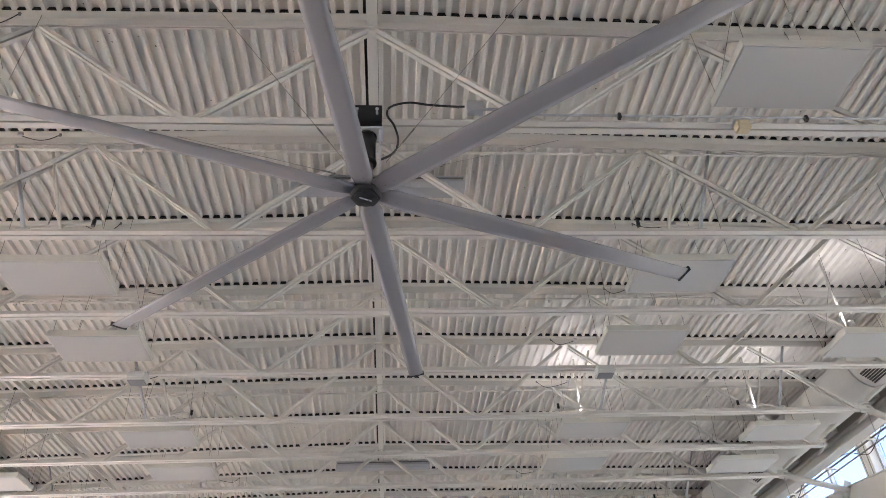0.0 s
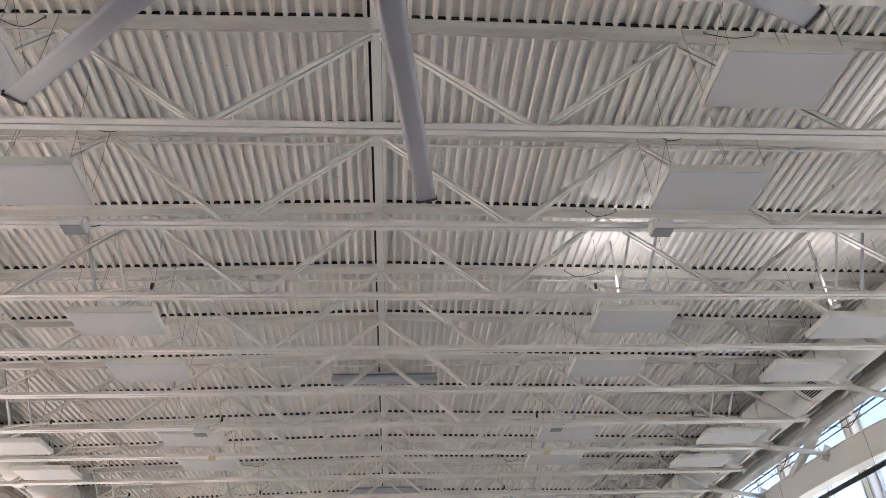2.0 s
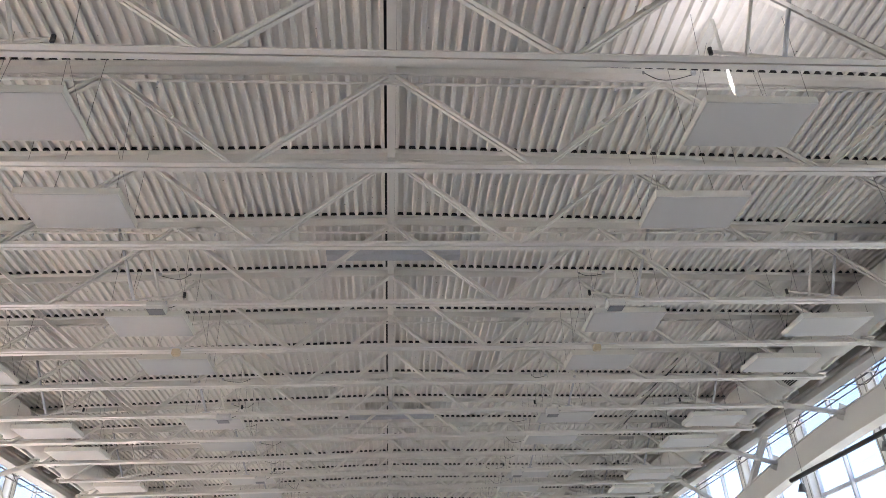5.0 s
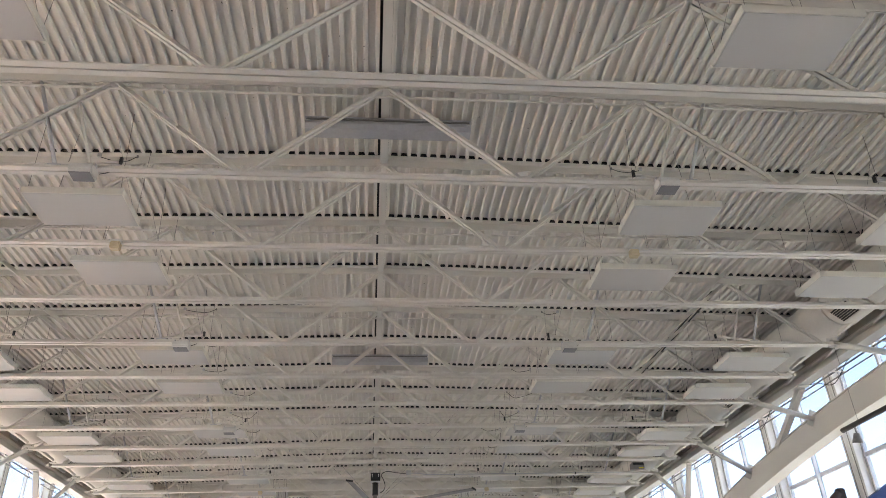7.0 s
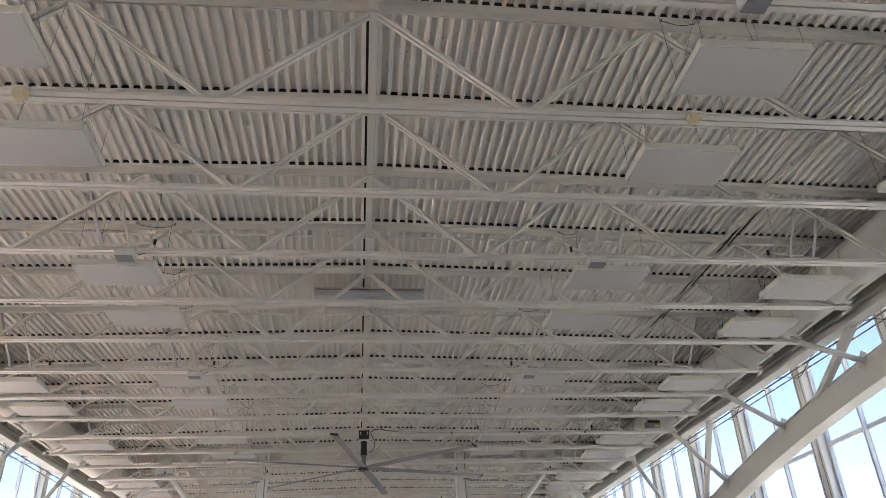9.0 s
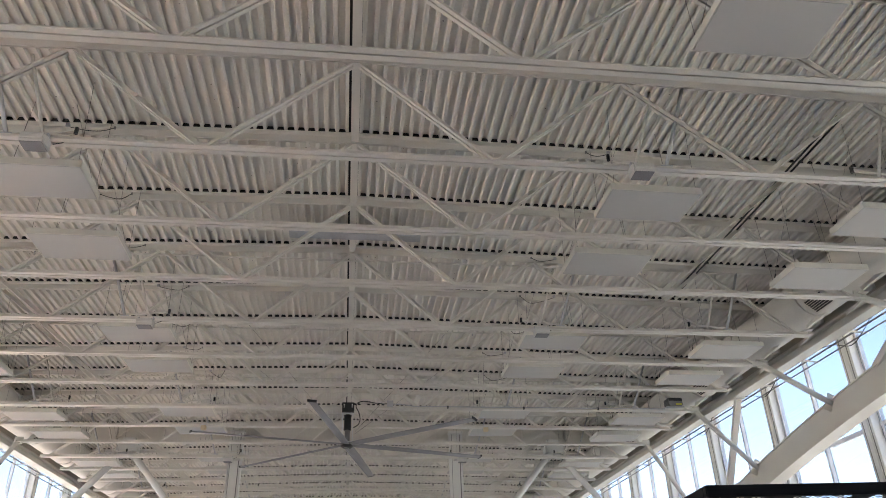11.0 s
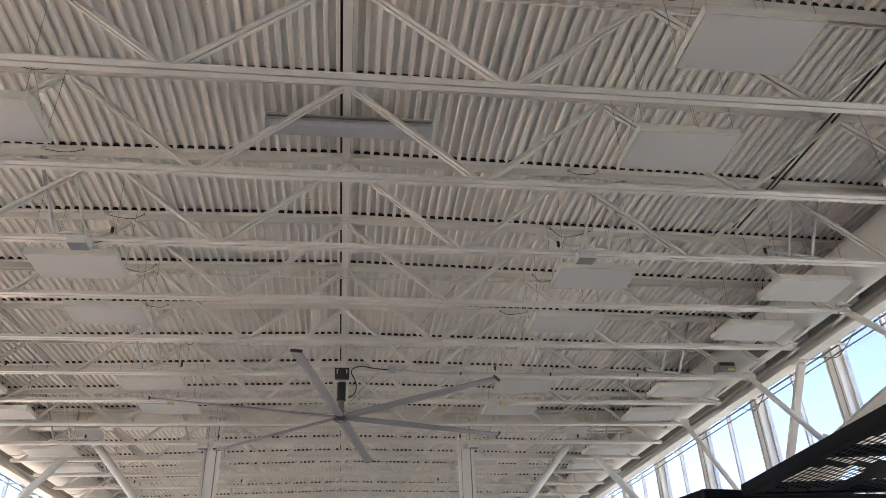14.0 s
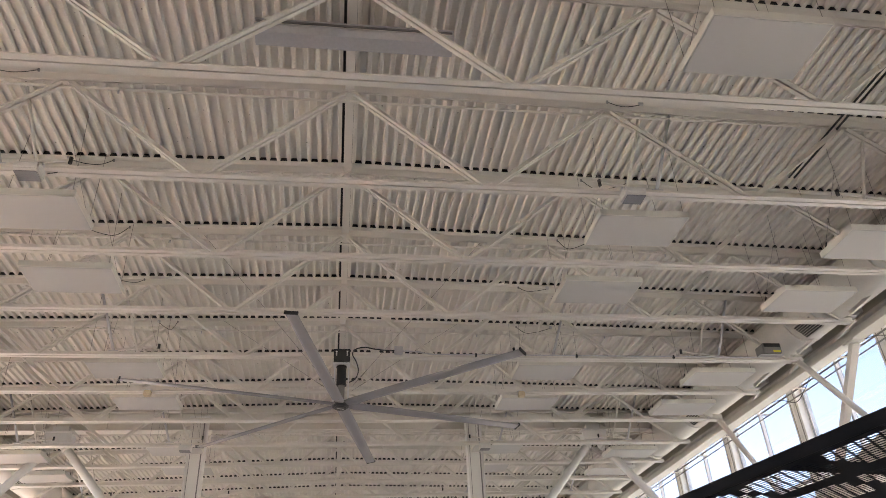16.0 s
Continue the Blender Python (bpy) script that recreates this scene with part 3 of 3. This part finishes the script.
for sign in (-1, 1):
    arch(sign)
    braces(sign)
    eave(sign)
    eave_clutter(sign)
    window_wall(sign)

# ---- hung black lighting pipe under the arch ----
p = thing("hung_pipe", (RX + 9.3, 20, 5.4), "black lighting pipe hung on wires near the windows", "pipe")
rod("pipe", p, (0, -7, 0), (0, 5.2, 0), 0.05, M_CABLE, 12)
for y in (-6.34, -2.68, 0.98, 4.64):
    rod("wire", p, (0, y, 0.04), (0, y, 1.605), 0.006, M_WIRE, 5)
for y in (-4, 1.5, 4.8):
    rod("lamp_arm", p, (0, y, -0.04), (0, y, -0.16), 0.015, M_GREYBOX, 6)
    bm = bmesh.new()
    tube(bm, (0, y, -0.16), (0, y + 0.05, -0.34), 0.05, 12, r2=0.1)
    part("lamp_head", bm, M_GREYBOX, p)


# ---- gable frame across the hall ----
YG = 42.98
g = thing("cross_girder", (RX, YG, 0), "deep off-white plate girder across the hall", "girder")
block("web_plate", g, (-10.1, -0.02, 8.0), (10.1, 0.02, 8.46), M_STEEL)
for z in (7.96, 8.46):
    block("flange", g, (-10.1, -0.17, z), (10.1, 0.17, z + 0.035), M_STEEL)
for i in range(-6, 7):
    block("stiffener", g, (i * 1.55 - 0.01, -0.15, 8.0), (i * 1.55 + 0.01, -0.022, 8.458), M_STEEL)
pipes = thing("cross_conduits", (RX, YG - 0.42, 7.72), "thin pale conduits running under the cross girder", "conduit")
for i, (z, r) in enumerate(((0.0, 0.02), (0.09, 0.014), (0.15, 0.014))):
    rod("conduit", pipes, (-3.4, 0.04 * i, z), (9.2, 0.04 * i, z), r, M_STEEL, 8)
for x in (-2.4, -0.6, 1.2, 2.9, 5.2, 7.4):
    rod("conduit_hanger", pipes, (x, 0.04, 0.0), (x, 0.26, 0.245), 0.008, M_STEEL, 6)
for sign in (-1, 1):
    c = thing("steel_column", (RX + sign * 3.72, YG - 0.42, FLOOR), "white wide-flange steel column with grooved sides", "column", "steel columns")
    for u in (-1, 1):
        block("flange", c, (u * 0.2 - 0.018, -0.17, 0), (u * 0.2 + 0.018, 0.17, 8.46), M_WHITE, 0.004)
    block("web", c, (-0.18, -0.1, 0), (0.18, 0.02, 8.44), M_WHITE)
    block("groove", c, (0.12, -0.104, 0.0), (0.15, -0.099, 8.42), M_GREYBOX)
    block("groove", c, (-0.15, -0.104, 0.0), (-0.138, -0.099, 8.42), M_GREYBOX)
    block("cap", c, (-0.25, -0.19, 8.46), (0.25, 0.19, 8.51), M_WHITE)
    b = thing("pipe_brace", (RX + sign * 7.2, YG - 0.42, 0), "large white round brace with a boxed head", "brace", "pipe braces")
    block("head_box", b, (-0.33, -0.2, 7.5), (0.33, 0.2, 7.77), M_WHITE, 0.01)
    block("head_plate", b, (-0.38, -0.24, 7.772), (0.38, 0.24, 7.8), M_WHITE)
    for u in (-1, 1):
        rod("pipe", b, (u * 0.08, 0, 7.55), (u * 3.1, 0, 4.05), 0.105, M_WHITE, 20)
        rod("end_collar", b, (u * 0.2, 0, 7.41), (u * 0.26, 0, 7.34), 0.125, M_WHITE, 20)
    block("shoe", b, (-0.2, -0.1, 7.8), (0.2, 0.1, 7.96), M_WHITE)


# ---- signs and canopies over the floor ----
def leaf_hole(u, v):
    """Whether the pierced pattern is open at this place of the sheet."""
    row = math.floor(u / 0.64)
    uu = u % 0.64
    vv = (v + 0.385 * row) % 0.77
    if not (0.02 < uu < 0.49 and 0.02 < vv < 0.7):
        return False
    p, q = (uu - 0.255) / 0.235, (vv - 0.36) / 0.34
    if p > 0 and q < 0 and p * p + q * q > 1.25:
        return False
    if p < 0 and q > 0.2 and p * p + (q - 0.2) ** 2 > 1.0:
        return False
    return True


def canopy(x0, y0, z0, width, depth, turn=0.0):
    c = thing("perforated_canopy", (RX + x0, y0, z0), "black metal canopy with a pierced leaf pattern on posts", "canopy", "black canopies")
    c.rotation_euler[2] = radians(turn)
    pu, pv = 0.043, 0.09
    verts, faces = [], []

    def quad(a, b, d, e):
        i = len(verts)
        verts.extend(((a, d, 0), (b, d, 0), (b, e, 0), (a, e, 0)))
        faces.append((i, i + 1, i + 2, i + 3))
    nu, nv = int((width - 0.08) / pu), int((depth - 0.08) / pv)
    for i in range(nu):
        u = 0.04 + i * pu
        start = 0.04
        off = (i * 0.3) % 1.0 * pv
        for j in range(nv):
            v = 0.04 + off + j * pv
            if v + pv < depth - 0.04 and leaf_hole(u - 0.04, v - 0.04):
                quad(u, u + pu, start, v + pv * 0.26)
                quad(u, u + pu * 0.45, v + pv * 0.26, v + pv)
                start = v + pv
        quad(u, u + pu, start, depth - 0.04)
    me = bpy.data.meshes.new("pierced_sheet")
    me.from_pydata(verts, [], faces)
    me.materials.append(M_CANOPY)
    s_ = new("pierced_sheet", me)
    s_.parent = c
    s_["label"] = "pierced black metal sheet"
    for lo, hi in (((0, 0, -0.01), (width, 0.07, 0.075)), ((0, depth - 0.07, -0.01), (width, depth, 0.075)), ((0, 0.07, -0.01), (0.07, depth - 0.07, 0.075)), ((width - 0.07, 0.07, -0.01), (width, depth - 0.07, 0.075))):
        block("frame_rail", c, lo, hi, M_CANOPY, 0.006)
    for i in (1, 2):
        block("cross_rail", c, (0.07, depth * i / 3 - 0.03, 0.01), (width - 0.07, depth * i / 3 + 0.03, 0.07), M_CANOPY)
    block("carrier_beam", c, (width * 0.55, 0.2, -0.3), (width * 0.55 + 0.12, depth - 0.2, -0.16), M_CANOPY, 0.006)
    for y in (0.35, depth - 0.45):
        block("beam_post", c, (width * 0.55 + 0.02, y, -0.16), (width * 0.55 + 0.1, y + 0.08, 0.0), M_CANOPY)
        block("post", c, (width * 0.55, y, FLOOR - z0), (width * 0.55 + 0.12, y + 0.12, -0.3), M_CANOPY, 0.006)


canopy(2.795, 22.53, 2.53, 3.2, 3.3, -4.9)
canopy(2.84, 25.93, 2.53, 3.2, 3.1, 9.9)


def oval_sign():
    s_ = thing("oval_sign", (RX + 4.55, 18.8, 2.32), "blue oval sign in a dark brown scrolled frame on a post", "sign")
    bm = bmesh.new()
    n = 40
    fr = [bm.verts.new((0.72 * math.cos(2 * math.pi * i / n), -0.03, 0.34 * math.sin(2 * math.pi * i / n))) for i in range(n)]
    bk = [bm.verts.new((v.co.x, 0.03, v.co.z)) for v in fr]
    bm.faces.new(fr), bm.faces.new(bk[::-1])
    for i in range(n):
        bm.faces.new((fr[i], fr[(i + 1) % n], bk[(i + 1) % n], bk[i]))
    part("board", bm, M_BLUE, s_, "glossy blue board")
    bm = bmesh.new()
    rings = []
    for i in range(n):
        a = 2 * math.pi * i / n
        rings.append([bm.verts.new((r * 0.74 * math.cos(a), y, r * 0.36 * math.sin(a))) for r, y in ((0.98, -0.06), (1.13, -0.06), (1.13, 0.06), (0.98, 0.06))])
    for i in range(n):
        for j in range(4):
            bm.faces.new((rings[i][j], rings[i][(j + 1) % 4], rings[(i + 1) % n][(j + 1) % 4], rings[(i + 1) % n][j]))
    part("frame_ring", bm, M_BROWN, s_, "dark brown oval frame")
    cable("crest", s_, [(-0.64, 0, 0.45), (-0.58, 0, 0.47), (-0.5, 0, 0.42), (-0.3, 0, 0.4), (-0.12, 0, 0.41), (0.02, 0.03, 0.47), (0.14, 0.08, 0.56), (0.22, 0.12, 0.6)], 0.042, M_BROWN)
    bm = bmesh.new()
    for x0, x1, z0, z1 in ((-0.44, -0.2, 0.2, 0.235), (-0.36, -0.28, -0.2, 0.2), (-0.42, -0.22, -0.235, -0.2), (0.0, 0.22, 0.2, 0.235), (0.08, 0.15, -0.2, 0.2), (0.0, 0.22, -0.235, -0.2)):
        box(bm, x0, x1, -0.04, -0.031, z0, z1)
    part("white_shape", bm, M_LETTER, s_, "white plain shapes")
    block("post", s_, (0.2, 0.08, FLOOR - 2.32), (0.28, 0.16, 0.66), M_BROWN, 0.01)
    rod("hanger_arm", s_, (0.1, 0, 0.3), (0.24, 0.12, 0.3), 0.03, M_BROWN, 10)


oval_sign()
s_ = thing("blue_sign", (RX + 4.95, 19.0, 2.62), "large blue sign board with a white shape on posts", "sign")
m = Matrix.Rotation(radians(-28), 4, "Y")
bm = bmesh.new()
box(bm, -0.1, 1.6, -0.04, 0.04, -0.5, 0.16, m)
part("board", bm, M_BLUE, s_)
bm = bmesh.new()
box(bm, 0.12, 0.3, -0.05, -0.041, -0.2, 0.08, m)
part("white_shape", bm, M_LETTER, s_, "white plain shape")
block("post", s_, (1.05, 0.045, FLOOR - 2.62), (1.15, 0.12, 0.35), M_BROWN)
block("post", s_, (0.25, 0.045, FLOOR - 2.62), (0.33, 0.12, -0.1), M_BROWN)

# ---- cables and small boxes among the joists ----
pick = random.Random(33)
for k in range(-3, 16):
    for sign in (-1, 1):
        x = sign * (3.55 + pick.uniform(-0.2, 0.5))
        if pick.random() < 0.45:
            continue
        d = thing("joist_cable", (RX + x, Y(k), 0), "dark cable draped over a joist beside a hanger", "cable", "joist cables")
        top = zdeck(RX + x) - 0.1
        run = pick.uniform(0.35, 0.8)
        drop = pick.uniform(0.06, 0.2)
        cable("cable", d, [(0, -0.14, top), (sign * run * 0.25, -0.16, top - drop), (sign * run * 0.6, -0.12, top - drop * 0.7), (sign * run, -0.14, top - 0.02)], 0.006, M_CABLE)
        block("tie", d, (-0.012, -0.15, top - 0.02), (0.012, -0.126, top + 0.02), M_GREYBOX)
        block("junction_box", d, (sign * run - 0.03, -0.17, top - 0.03), (sign * run + 0.03, -0.126, top + 0.03), M_ZINC, 0.006)

# ---- thin pipes across the hall ----
for k in range(-3, 19, 2):
    p = thing("sprinkler_pipe", (RX, Y(k) + 0.02, 8.41), "thin off-white painted sprinkler pipe across the joists", "pipe", "sprinkler pipes")
    rod("pipe", p, (-9.0, 0, 0), (9.0, 0, 0), 0.019, M_STEEL, 8)
    for x in (-7.5, -4.6, -1.6, 1.6, 4.6, 7.5):
        rod("hanger", p, (x, 0, 0), (x, 0, zdeck(RX + x) - 8.41 - 0.12), 0.008, M_STEEL, 6)
    for x in (-6.0, -3.0, 3.0, 6.0):
        rod("sprinkler_head", p, (x, 0, -0.07), (x, 0, 0.0), 0.014, M_ZINC, 8)
        rod("pipe_coupling", p, (x - 0.05, 0, 0), (x + 0.05, 0, 0), 0.026, M_STEEL, 8)

# ---- deck screws ----
bm = bmesh.new()
pick = random.Random(8)
for i in range(1500):
    x = RX + pick.choice((-1, 1)) * (0.12 + PITCH * (pick.randrange(1, 62) + 0.19))
    y = pick.uniform(4, 45)
    z = zdeck(x) - 0.004
    r = pick.uniform(0.006, 0.012)
    ring = [bm.verts.new((x + r * math.cos(a), y + r * math.sin(a), z)) for a in (0, 1.05, 2.09, 3.14, 4.19, 5.24)]
    low = bm.verts.new((x, y, z - 0.006))
    for j in range(6):
        bm.faces.new((ring[j], low, ring[(j + 1) % 6]))
tagged(part("deck_screws", bm, M_GRILLE), "small dark screw heads scattered over the deck", "screws", kind="stuff")

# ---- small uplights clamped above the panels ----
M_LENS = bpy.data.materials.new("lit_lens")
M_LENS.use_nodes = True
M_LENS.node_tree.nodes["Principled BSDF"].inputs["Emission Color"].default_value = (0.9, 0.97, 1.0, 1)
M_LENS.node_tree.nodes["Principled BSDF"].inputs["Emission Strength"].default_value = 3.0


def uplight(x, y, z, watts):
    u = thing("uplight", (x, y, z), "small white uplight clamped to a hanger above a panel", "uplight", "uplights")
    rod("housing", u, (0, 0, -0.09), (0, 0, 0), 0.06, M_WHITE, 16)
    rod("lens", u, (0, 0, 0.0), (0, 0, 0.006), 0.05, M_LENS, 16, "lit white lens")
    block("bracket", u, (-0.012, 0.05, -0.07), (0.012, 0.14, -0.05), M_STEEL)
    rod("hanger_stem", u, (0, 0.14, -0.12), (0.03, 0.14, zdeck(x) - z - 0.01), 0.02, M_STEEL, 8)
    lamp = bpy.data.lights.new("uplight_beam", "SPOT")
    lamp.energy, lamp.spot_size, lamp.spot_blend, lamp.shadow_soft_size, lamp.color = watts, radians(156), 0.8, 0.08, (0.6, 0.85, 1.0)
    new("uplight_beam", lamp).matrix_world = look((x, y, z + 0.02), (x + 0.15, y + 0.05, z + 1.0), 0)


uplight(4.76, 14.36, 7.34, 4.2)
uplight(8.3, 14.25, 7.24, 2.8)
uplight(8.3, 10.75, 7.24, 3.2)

# ---- floor, ground and end walls ----
bm = bmesh.new()
box(bm, RX - 11.45, RX + 11.45, Y_START, Y_END, FLOOR - 0.2, FLOOR)
tagged(part("floor", bm, M_FLOOR), "tan polished hall floor", "floor", kind="structure")
bm = bmesh.new()
vs = [bm.verts.new(v) for v in ((-900, -900, FLOOR - 0.22), (900, -900, FLOOR - 0.22), (900, 900, FLOOR - 0.22), (-900, 900, FLOOR - 0.22))]
bm.faces.new(vs)
tagged(part("ground", bm, M_GROUND), "pale paved ground outside", "ground", kind="structure")
for name, y in (("wall_south", Y_START), ("wall_north", Y_END)):
    bm = bmesh.new()
    box(bm, RX - 11.9, RX + 11.9, y - 0.2, y, FLOOR, 9.2)
    tagged(part(name, bm, M_DUCT), "plain off-white painted end wall", "wall", kind="structure")
